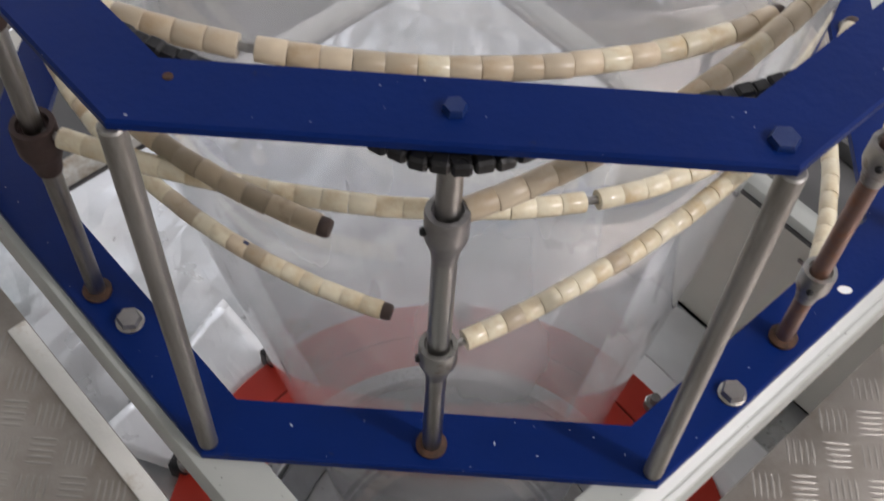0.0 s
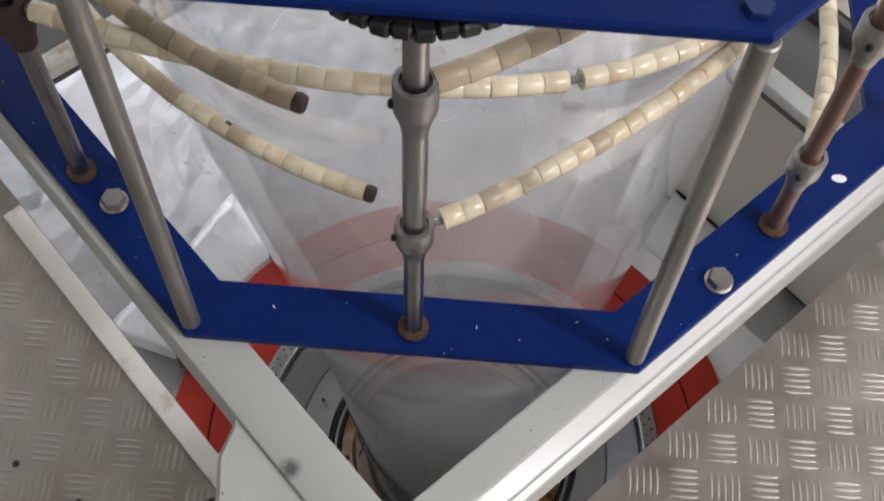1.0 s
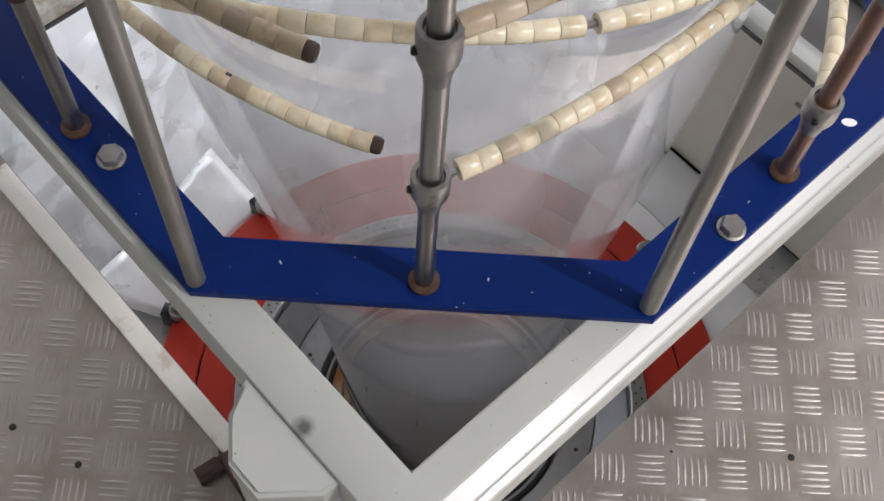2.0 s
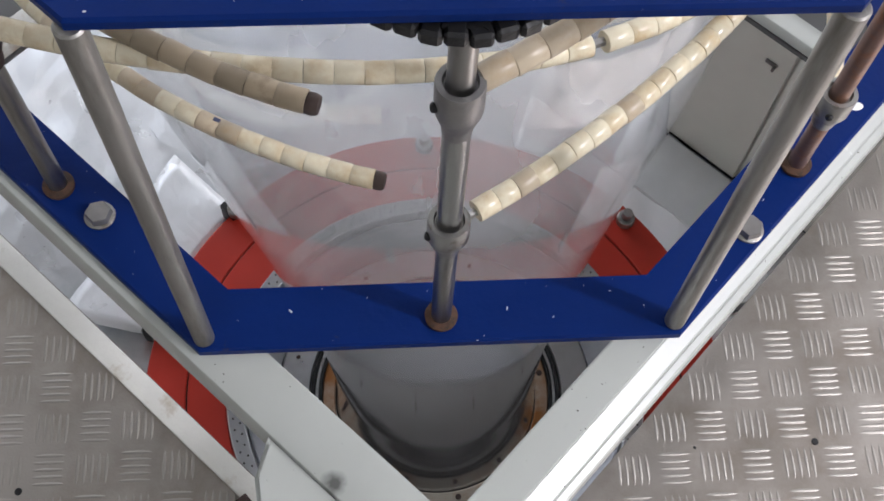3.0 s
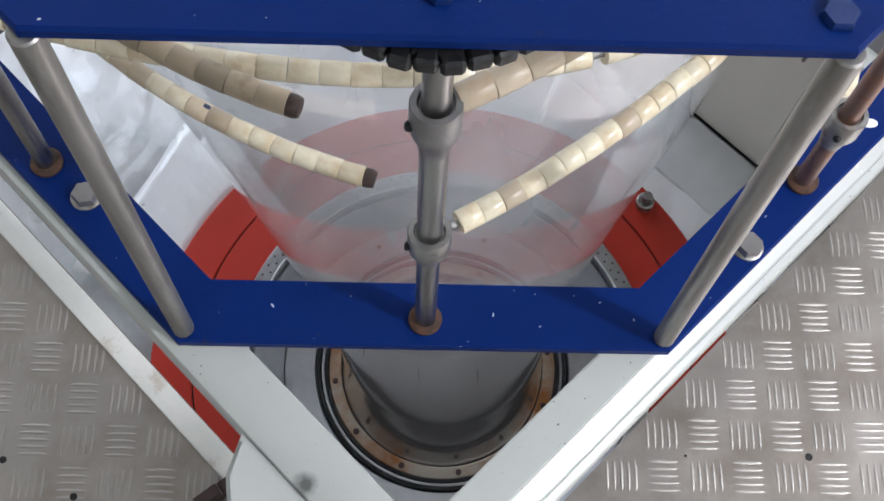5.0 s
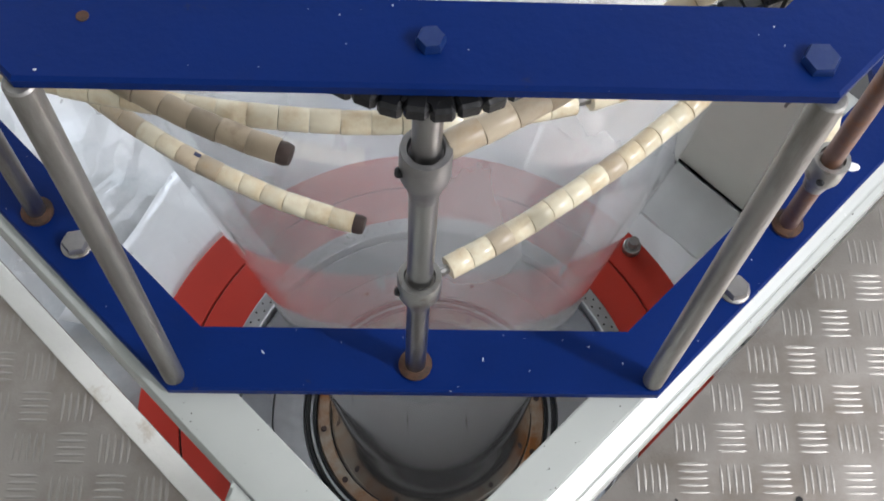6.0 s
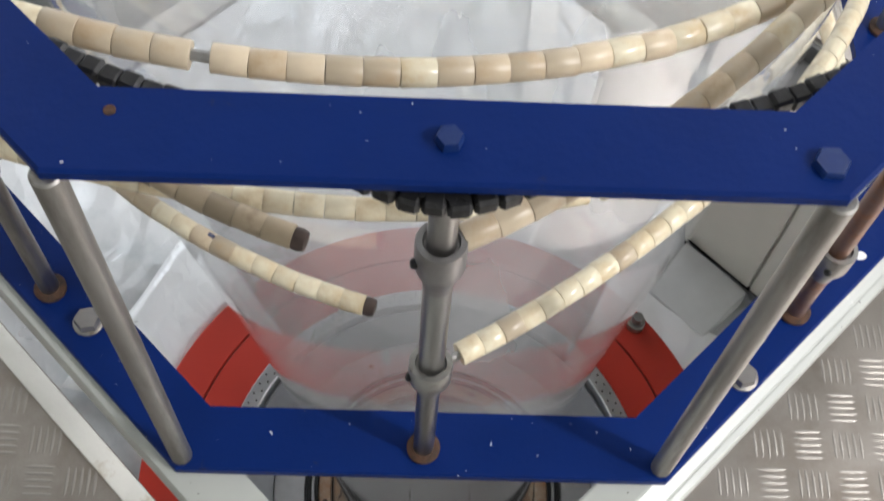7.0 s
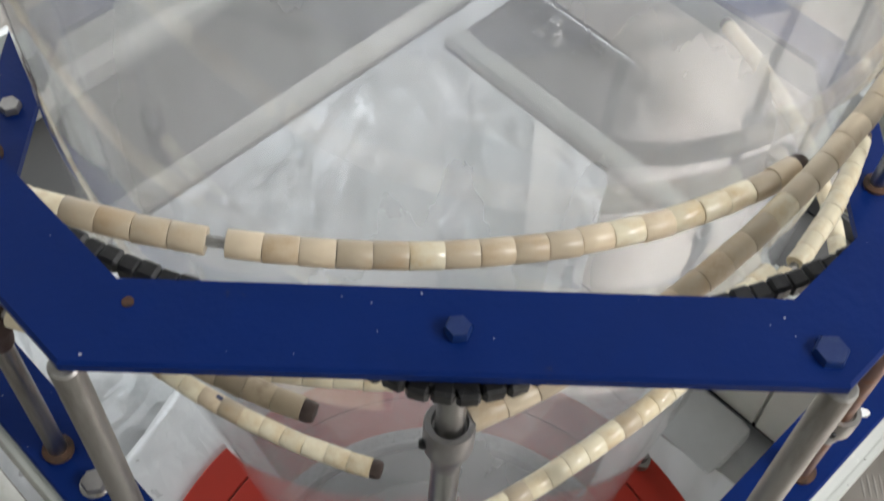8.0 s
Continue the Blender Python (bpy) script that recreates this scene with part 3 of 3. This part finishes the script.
def guide_arm(pin, start, shape, r=0.0069, pitch=0.0168, gap=None, old_from=1.0, cap=True, lead=0.018, tan=0.04):
    """A wire arm threaded with beads. gap: share of the length at which the beads stand apart; old_from: share past which they are browned."""
    pts = arm_curve(start, *shape)
    arm = part("guide_arm", sweep(pts[:-4:4], 0.0028, 8), STEEL, None, "curved steel wire arm threaded with cream plastic beads")
    arm.parent, arm.matrix_parent_inverse = pin, pin.matrix_basis.inverted()
    acc = [0.0]
    for a, b in zip(pts, pts[1:]):
        acc.append(acc[-1] + (b - a).length)

    def at(d):
        for i in range(len(acc) - 1):
            if acc[i + 1] >= d:
                f = (d - acc[i]) / max(1e-9, acc[i + 1] - acc[i])
                return pts[i].lerp(pts[i + 1], f), (pts[i + 1] - pts[i]).normalized()
        return pts[-1], (pts[-1] - pts[-2]).normalized()

    room = acc[-1] - lead - (0.008 if cap else 0.0) - (0.009 if gap else 0.0)
    pitch = round(room / max(1, int(room / pitch + 0.5)) - 1e-6, 6)
    total, d, rnd = acc[-1], lead, random.Random(round(start * 7 + shape[3] * 1000))
    end = total - (0.008 if cap else 0.0)
    gapped = False
    while d + pitch <= end + 1e-6:
        if gap and not gapped and d > gap * total:
            d += 0.009
            gapped = True
        c, w = at(d + pitch / 2)
        old = d / total > old_from
        m = Matrix.Translation(c) @ w.to_track_quat("Z", "Y").to_matrix().to_4x4() @ pose(rnd.uniform(-1, 1) * 0.0003, rnd.uniform(-1, 1) * 0.0003, 0, rnd.uniform(-1.5, 1.5), rnd.uniform(-1.5, 1.5), rnd.uniform(0, 360))
        piece("bead", bead_mesh(r, pitch, BEADOLD if old else BEADTAN if rnd.random() < tan else BEAD), arm, m)
        d += pitch
    if cap:
        c, w = at(min(d + 0.003, total))
        m = Matrix.Translation(c) @ w.to_track_quat("Z", "Y").to_matrix().to_4x4()
        piece("end_cap", mesh_of(lathe([(r * 0.9, -0.003), (r * 0.95, 0.001), (r * 0.8, 0.004), (r * 0.4, 0.0045)], 16), "end_cap", BEADCAP, 40), arm, m, "end cap, dark for the shaded hollow end")
    return arm


# pin: direction, body material, collars (height, kind)
PINS = [(0, STEEL, [(0.128, "new"), (0.262, "big")]), (-45, STEEL, [(0.175, "old"), (0.305, "old")]), (45, RUSTROD, [(0.078, "new"), (0.215, "new")]),
        (-90, STEEL, [(0.06, "old"), (0.212, "old")]), (90, STEEL, [(0.12, "old"), (0.26, "old")]),
        (-135, STEEL, []), (135, STEEL, []), (180, STEEL, [])]
PIN = {}
for deg, mat, collars in PINS:
    p = polar(deg, 0.368)
    look_word = "rusty brown" if mat is RUSTROD else "bright steel"
    pin = thing("guide_pin", look_word + " pivot pin with clamp collars on the blue cage", "pivot pin", "pivot pins", at=pose(p.x, p.y, 0, 0, 0, deg))
    PIN[deg] = pin
    part("shaft", rod(0.0067, 0.0, HIGH - 0.008), mat, pin)
    if deg == 0:
        part("sleeve", rod(0.0072, 0.150, 0.248), STEEL, pin, "thicker steel sleeve")
    piece("washer", WASHER, pin, pose(0, 0, LOW), "rusty washer")
    piece("sprocket", SPROCKET, pin, pose(0, 0, HIGH - 0.013), "black greasy chain sprocket")
    piece("bolt", small_cap_mesh, pin, pose(0, 0.008, HIGH, 0, 0, 8), "blue painted bolt head")
    for z, k in collars:
        c = piece("collar", {"new": COLLAR, "old": COLLAR_OLD, "big": COLLAR_BIG}[k], pin, pose(0, 0, z))
        piece("screw", SCREW, c, pose(-0.0098, -0.004, 0.004, 0, -90, 0))

# drive chain under the upper ring, on the inner side of the sprockets
chain = thing("drive_chain", "black greasy roller chain running round the sprockets under the upper ring", "chain")
loop = []
for i in range(480):
    a = 0.75 * i
    loop.append(polar(a, 0.354 + 0.027 * (0.5 + 0.5 * math.cos(radians(8 * a))) ** 3.0, HIGH - 0.014))
for i in range(0, 480, 2):
    w = loop[(i + 2) % 480] - loop[i]
    piece("chain_link", LINK, chain, Matrix.Translation((loop[i] + loop[(i + 2) % 480]) / 2) @ pose(0, 0.0003 * (i // 2 % 2), 0.0008 * (i // 2 % 2), 0, 0, math.degrees(math.atan2(w.y, w.x))))

# arms: pin direction, (span, end radius, power, start height, end height, bow)
marked_arm = guide_arm(PIN[-90], -90, (83.4, 0.291, 2.2, 0.058, 0.045, -0.013), gap=0.42, tan=0.35, pitch=0.0155)
guide_arm(PIN[-90], -90, (78.0, 0.326, 1.86, 0.212, 0.186, -0.010), old_from=0.72, tan=0.75)
guide_arm(PIN[-45], -45, (92.0, 0.283, 3.6, 0.190, 0.150, -0.004), gap=0.70, cap=False)
guide_arm(PIN[-45], -45, (85.9, 0.282, 2.6, 0.325, 0.284, -0.002), gap=0.30, tan=0.65)
guide_arm(PIN[0], 0, (76.0, 0.300, 3.2, 0.135, 0.150, -0.012), gap=0.66, pitch=0.0132)
guide_arm(PIN[0], 0, (70.0, 0.300, 1.6, 0.275, 0.310, -0.024), cap=False, tan=0.85, lead=0.010)
guide_arm(PIN[45], 45, (75.0, 0.285, 1.8, 0.055, 0.045, -0.007))
guide_arm(PIN[45], 45, (75.0, 0.290, 1.8, 0.215, 0.205, -0.007))


# thin slab added for a small blue-grey smudge at a bead joint
bead_smudge = part("bead_smudge", box(-0.0024, 0.0024, -0.0014, 0.0014, -0.0006, 0.0006, 0.0003), BLUESMUDGE, None, "small dull blue-grey smudge at a bead joint", at=Matrix.Translation(polar(-30.6, 0.2835, 0.0552)) @ pose(0, 0, 0, 0, 0, -30))
bead_smudge.parent = marked_arm


# ---- film bubble ----
def bubble():
    prof = [(-1.141, 0.1665), (-1.09, 0.162), (-1.03, 0.158), (-0.95, 0.157), (-0.80, 0.166), (-0.65, 0.180), (-0.50, 0.198), (-0.40, 0.211), (-0.30, 0.225), (-0.20, 0.239),
            (-0.10, 0.253), (0.0, 0.262), (0.10, 0.268), (0.20, 0.271), (0.35, 0.272), (0.6, 0.272), (1.0, 0.272), (1.5, 0.272), (2.2, 0.272), (2.74, 0.272)]
    bm = bmesh.new()
    n = 128
    rows = []
    for z, r in prof:
        f = min(1, max(0, -z / 1.1))
        cx, cy = CX + (RX - CX) * f, CY + (RY - CY) * f
        wide = 1 + 0.05 * min(1, max(0, (z + 0.4) / 0.5))
        row = []
        for i in range(n):
            a = 2 * math.pi * i / n
            q = r * (1 + 0.004 * noise.noise(Vector((math.cos(a) * 3, math.sin(a) * 3, z * 2))))
            row.append(bm.verts.new((cx + q * math.cos(a) * wide, cy + q * math.sin(a), z)))
        rows.append(row)
    for a, b in zip(rows, rows[1:]):
        for i in range(n):
            bm.faces.new((a[i], a[(i + 1) % n], b[(i + 1) % n], b[i]))
    return bm


film = tagged(part("film_bubble", bubble(), FILM, smooth=180), "clear inflated plastic film tube rising out of the die", "plastic film")

# ---- air ring and die ----
ring = thing("air_ring", "red round air ring with perforated silver lip round the die", "air ring", at=pose(RX, RY, BASE))


def annulus(r0, r1, z0, z1, n=96, c=0.002):
    return lathe([(r0, z0), (r0, z1 - c), (r0 + c, z1), (r1 - c, z1), (r1, z1 - c), (r1, z0)], n, "ring")


part("red_body", annulus(0.345, 0.408, -0.08, 0.0), RED, ring, "red painted body")
part("red_rim", annulus(0.411, 0.478, -0.08, -0.002), RED, ring, "red painted rim")
part("seam", annulus(0.405, 0.414, -0.08, -0.006, c=0.0005), BLACK, ring)
part("lip", annulus(0.316, 0.343, -0.08, 0.012), SILVER, ring, "perforated silver lip")
part("inner_lip", lathe([(0.264, -0.09), (0.264, -0.036), (0.268, -0.034), (0.310, -0.010), (0.314, -0.012), (0.314, -0.09)], 96, "ring"), GREYLIP, ring, "grey sloping lip")
part("flange", annulus(0.211, 0.2625, -0.09, -0.034), SILVER, ring, "silver flange with screws")
part("black_collar", annulus(0.202, 0.2095, -0.09, -0.032), BLACK, ring, "black inner collar")
part("bright_band", annulus(0.1965, 0.2015, -0.09, -0.036, c=0.0008), SILVER, ring)
part("black_band", annulus(0.1905, 0.196, -0.09, -0.034, c=0.0008), BLACK, ring)
part("die_ring", annulus(0.1690, 0.190, -0.09, -0.040), RUSTRING, ring, "rust-stained steel die ring")
part("die_plate", lathe([(0.1685, -0.09), (0.1685, -0.047), (0.160, -0.044), (0.06, -0.042)], 64), DIE, ring, "dark die face")
hole = mesh_of(rod(0.0017, -0.001, 0.001, 8, 0.0003), "vent_hole", BLACK, None)
for i in range(110):
    for rr, o in ((0.324, 0), (0.334, 0.5)):
        a = 2 * math.pi * (i + o) / 110
        piece("vent_hole", hole, ring, pose(rr * math.cos(a), rr * math.sin(a), 0.0125))
spot = mesh_of(rod(0.0048, -0.001, 0.002, 14, 0.0005), "screw_head", DARKRUST, 35)
for i in range(12):
    a = 2 * math.pi * (i + 0.3) / 12
    piece("screw_head", spot, ring, pose(0.1795 * math.cos(a), 0.1795 * math.sin(a), -0.0395))
small_spot = mesh_of(rod(0.0036, -0.001, 0.0012, 12, 0.0004), "small_screw", DARKRUST, 35)
for i in range(8):
    a = 2 * math.pi * (i + 0.62) / 8
    piece("screw_head", small_spot, ring, pose(0.240 * math.cos(a), 0.240 * math.sin(a), -0.034))
ring_bolt = mesh_of(rod(0.016, 0.0, 0.018, 20, 0.002), "ring_bolt", ZINC, 35)
ring_shank = mesh_of(rod(0.009, 0.018, 0.036, 16, 0.001), "stud", DARKSTEEL, 35)
ring_clamp = mesh_of(box(-0.022, 0.012, -0.013, 0.013, -0.03, 0.016, 0.003), "clamp", BLACK, 35)
for a, r in ((39.8, 0.455), (135.5, 0.474), (166, 0.474), (-20, 0.455), (-110, 0.455), (90, 0.455)):
    x, y = r * math.cos(radians(a)), r * math.sin(radians(a))
    if r > 0.46:
        piece("clamp", ring_clamp, ring, pose(x + 0.012 * math.cos(radians(a)), y + 0.012 * math.sin(radians(a)), 0.0, 0, 0, a), "small black clamp on the rim")
        x, y = x - 0.008 * math.cos(radians(a)), y - 0.008 * math.sin(radians(a))
        b = piece("bolt", ring_bolt, ring, pose(x, y, 0.014), "steel nut")
    else:
        b = piece("bolt", ring_bolt, ring, pose(x, y, -0.002), "steel nut")
    piece("stud", ring_shank, b, pose(0, 0, 0))


# ---- sheeted deck round the ring, cabinet, wrapped block ----
def sheet(x0, x1, y0, y1, z, amp, step, seed):
    """A crumpled sheet of flat facets, drawn out along one diagonal."""
    rnd = random.Random(seed)
    nx, ny = int((x1 - x0) / step), int((y1 - y0) / step)
    bm = bmesh.new()
    grid = []
    for j in range(ny + 1):
        row = []
        for i in range(nx + 1):
            ex, ey = i in (0, nx), j in (0, ny)
            x = x0 + (x1 - x0) * i / nx + (0 if ex else rnd.uniform(-0.42, 0.42) * step)
            y = y0 + (y1 - y0) * j / ny + (0 if ey else rnd.uniform(-0.42, 0.42) * step)
            u, v = (x + y) * 0.7, (x - y) * 0.7
            fold = abs((u * 7 + 0.8 * noise.noise(Vector((x * 3, y * 3, seed)))) % 1.0 - 0.5)
            h = 1.2 * fold + 0.9 * noise.noise(Vector((u * 16, v * 5, seed))) + rnd.uniform(-0.22, 0.22)
            row.append(bm.verts.new((x, y, z + amp * h)))
        grid.append(row)
    for j in range(ny):
        for i in range(nx):
            a, b, c, d = grid[j][i], grid[j][i + 1], grid[j + 1][i + 1], grid[j + 1][i]
            for f in (((a, b, c), (a, c, d)) if rnd.random() < 0.6 else ((a, b, d), (b, c, d))):
                bm.faces.new(f)
    return bm


deck = thing("machine_deck", "machine bed below the platform, covered in crumpled silver foil", "machine")
# bed's unseen front is kept dark so that the film mirrors less light
part("bed", box(-1.1, 1.1, -0.62, 1.5, -2.2, BASE - 0.10, 0.01), DARKBED, deck, "machine bed, dark where unseen to dim reflections")
part("foil", sheet(-1.1, 1.1, -0.22, 1.5, BASE - 0.055, 0.0042, 0.030, 3), FOIL, deck, "crumpled silver foil sheet", smooth=22)

cab = thing("cabinet", "grey-beige steel cabinet with a narrow door", "cabinet", at=pose(0.557, 0.357, BASE - 0.06, 0, 0, -45))
part("body", box(-0.35, 0.62, 0.004, 0.40, 0.03, 0.80, 0.004), CABINET, cab)
part("plinth", box(-0.35, 0.62, 0.012, 0.39, 0.0, 0.03), BLACK, cab)
part("door", box(-0.34, 0.072, -0.006, 0.004, 0.04, 0.78, 0.002), CABINET, cab)
latch = part("latch", box(0.030, 0.052, -0.011, -0.0065, 0.375, 0.382, 0.0015), DARKSTEEL, cab, "small dark latch")
part("hook", box(0.046, 0.051, -0.017, -0.0112, 0.371, 0.380, 0.001), DARKSTEEL, latch)
part("side_panel", box(0.078, 0.615, -0.006, 0.004, 0.04, 0.78, 0.002), CABINET, cab)

# block wrapped in white sheet at the cabinet's foot
block = thing("wrapped_block", "low block wrapped in grey plastic at the cabinet foot", "block", at=pose(0.557, 0.357, BASE - 0.06, 0, 0, -45))
part("wrapping", box(-0.20, 0.083, -0.147, -0.012, 0.0, 0.05, 0.014), GREYWRAP, block)


# ---- raised bars of the tread plate ----
def bar_data():
    """A lens-shaped ridge along x: its corners and faces."""
    ts, L, W, Z = (-1, -0.72, -0.3, 0.3, 0.72, 1), 0.0142, 0.0017, 0.0008
    v, f = [], []
    for t in ts:
        w = W * (1 - t * t) ** 0.6 + 0.0002
        v += [(L * t, -w, 0.0), (L * t, -w * 0.14, Z * (1 - t * t) ** 0.5), (L * t, w * 0.14, Z * (1 - t * t) ** 0.5), (L * t, w, 0.0)]
    for i in range(len(ts) - 1):
        for k in range(3):
            a = i * 4 + k
            f.append((a, a + 4, a + 5, a + 1))
    return v, f


BV, BF = bar_data()
BAR = bpy.data.meshes.new("tread_bar")
BAR.from_pydata(BV, [], BF)
BAR.materials.append(TREADBAR)
BAR.shade_smooth()
CELL = 0.0365


def tread(ob, ox, oy, sign, heart):
    spots = []
    for i in range(-60, 61):
        for j in range(-60, 61):
            x, y = ox + CELL * i, oy + CELL * j
            if not (0.02 < sign * (x - CX) < 1.02 and -1.02 < y < 0.64) or in_opening(x, y, 0.014):
                continue
            for k in range(5):
                o = (k - 2) * 0.0061
                spots.append((x + o, y, 90) if (i + j) % 2 == 0 else (x, y + o, 0))
    spots.sort(key=lambda p: (p[0] - heart[0]) ** 2 + (p[1] - heart[1]) ** 2)
    for x, y, turn in spots[:150]:
        piece("tread_bar", BAR, ob, pose(x, y, FLOOR - 0.0001, 0, 0, turn))
    verts, faces = [], []
    for x, y, turn in spots[150:]:
        n = len(verts)
        verts += [(x + (-b if turn else a), y + (a if turn else b), FLOOR - 0.0001 + c) for a, b, c in BV]
        faces += [tuple(q + n for q in f) for f in BF]
    me = bpy.data.meshes.new("tread_bars")
    me.from_pydata(verts, [], faces)
    me.materials.append(TREADBAR)
    me.shade_smooth()
    rest = new("tread_bars", me)
    rest.parent = ob
    tagged(rest, "raised lens-shaped bars of the tread plate", kind="stuff")


tread(floor_right, 0.315, -0.298, 1, (0.36, -0.42))
tread(floor_left, -0.330, -0.313, -1, (-0.34, -0.42))


# loose white sheets lying on the foil beside the ring
def ring_sheet(a0, a1, r0, reach, z, seed, na=40, nr=20, crumple=0.0):
    rnd = random.Random(seed)
    bm = bmesh.new()
    rows = []
    for i in range(na + 1):
        row = []
        for j in range(nr + 1):
            edge = i in (0, na) or j in (0, nr)
            a = a0 + (a1 - a0) * (i + (0 if edge else rnd.uniform(-0.4, 0.4) * min(1, crumple * 200))) / na
            r = r0 + (reach(a) - r0) * (j + (0 if edge else rnd.uniform(-0.4, 0.4) * min(1, crumple * 200))) / nr
            x, y = RX + r * math.cos(radians(a)), RY + r * math.sin(radians(a))
            h = 0.010 * abs(noise.noise(Vector((x * 6, y * 6, seed)))) + (0.003 if crumple else 0.006) * abs(noise.noise(Vector((x * 14, y * 14, seed))))
            row.append(bm.verts.new((x, y, z + h + rnd.uniform(-1, 1) * crumple)))
        rows.append(row)
    for p, q in zip(rows, rows[1:]):
        for j in range(nr):
            if (i + j) % 2 and crumple:
                bm.faces.new((p[j], p[j + 1], q[j + 1]))
                bm.faces.new((p[j], q[j + 1], q[j]))
            elif crumple:
                bm.faces.new((p[j], p[j + 1], q[j]))
                bm.faces.new((p[j + 1], q[j + 1], q[j]))
            else:
                bm.faces.new((p[j], p[j + 1], q[j + 1], q[j]))
    return bm


for bm, mat, words in ((ring_sheet(134, 166, 0.482, lambda a: 0.64 + 0.02 * math.sin(radians(a * 9)), BASE - 0.034, 2, 14, 8, 0.0012), GLOSSFOIL, "creased bright foil sheet lying beside the red ring"),
                       (ring_sheet(-18, 13, 0.482, lambda a: 0.66, BASE - 0.034, 5), WRAP, "creased white plastic sheet lying beside the red ring"),
                       (ring_sheet(14, 70, 0.482, lambda a: min(0.64, 0.552 / math.cos(radians(a - 45))), BASE - 0.022, 7), WRAP, "creased white plastic sheet between ring and block")):
    sh = part("foil_sheet" if mat is GLOSSFOIL else "white_sheet", bm, mat, smooth=12 if mat is GLOSSFOIL else 25)
    tagged(sh, words, "sheet", "loose sheets")
    sh.modifiers.new("thickness", "SOLIDIFY").thickness = 0.0015


# dark grit scattered over the tread plate
rnd = random.Random(4)
bm = bmesh.new()
while len(bm.verts) < 8 * 90:
    x, y = rnd.uniform(-0.9, 0.9), rnd.uniform(-0.8, 0.3)
    if in_opening(x, y, 0.01):
        continue
    r = rnd.uniform(0.0006, 0.0017)
    bmesh.ops.create_cube(bm, size=1, matrix=Matrix.Translation((x, y, FLOOR + r * 0.4)) @ Matrix.Rotation(rnd.random() * 3, 4, "Z") @ Matrix.Diagonal((r * 1.6, r, r, 1)))
tagged(part("floor_grit", bm, BLACK, smooth=None), "specks of dark grit lying on the tread plate", "dirt", kind="stuff")

# added flat bar whose white stands in for a strip of reflected light
strip_bar = thing("reflection_bar", "flat bar on the foil behind the bubble, white for a light reflection", "batten", at=pose(0.247, 0.855, BASE - 0.044, 0, 0, -6))
part("bar_body", box(-0.028, 0.028, -0.19, 0.19, 0.0, 0.022, 0.003), PAPER, strip_bar)
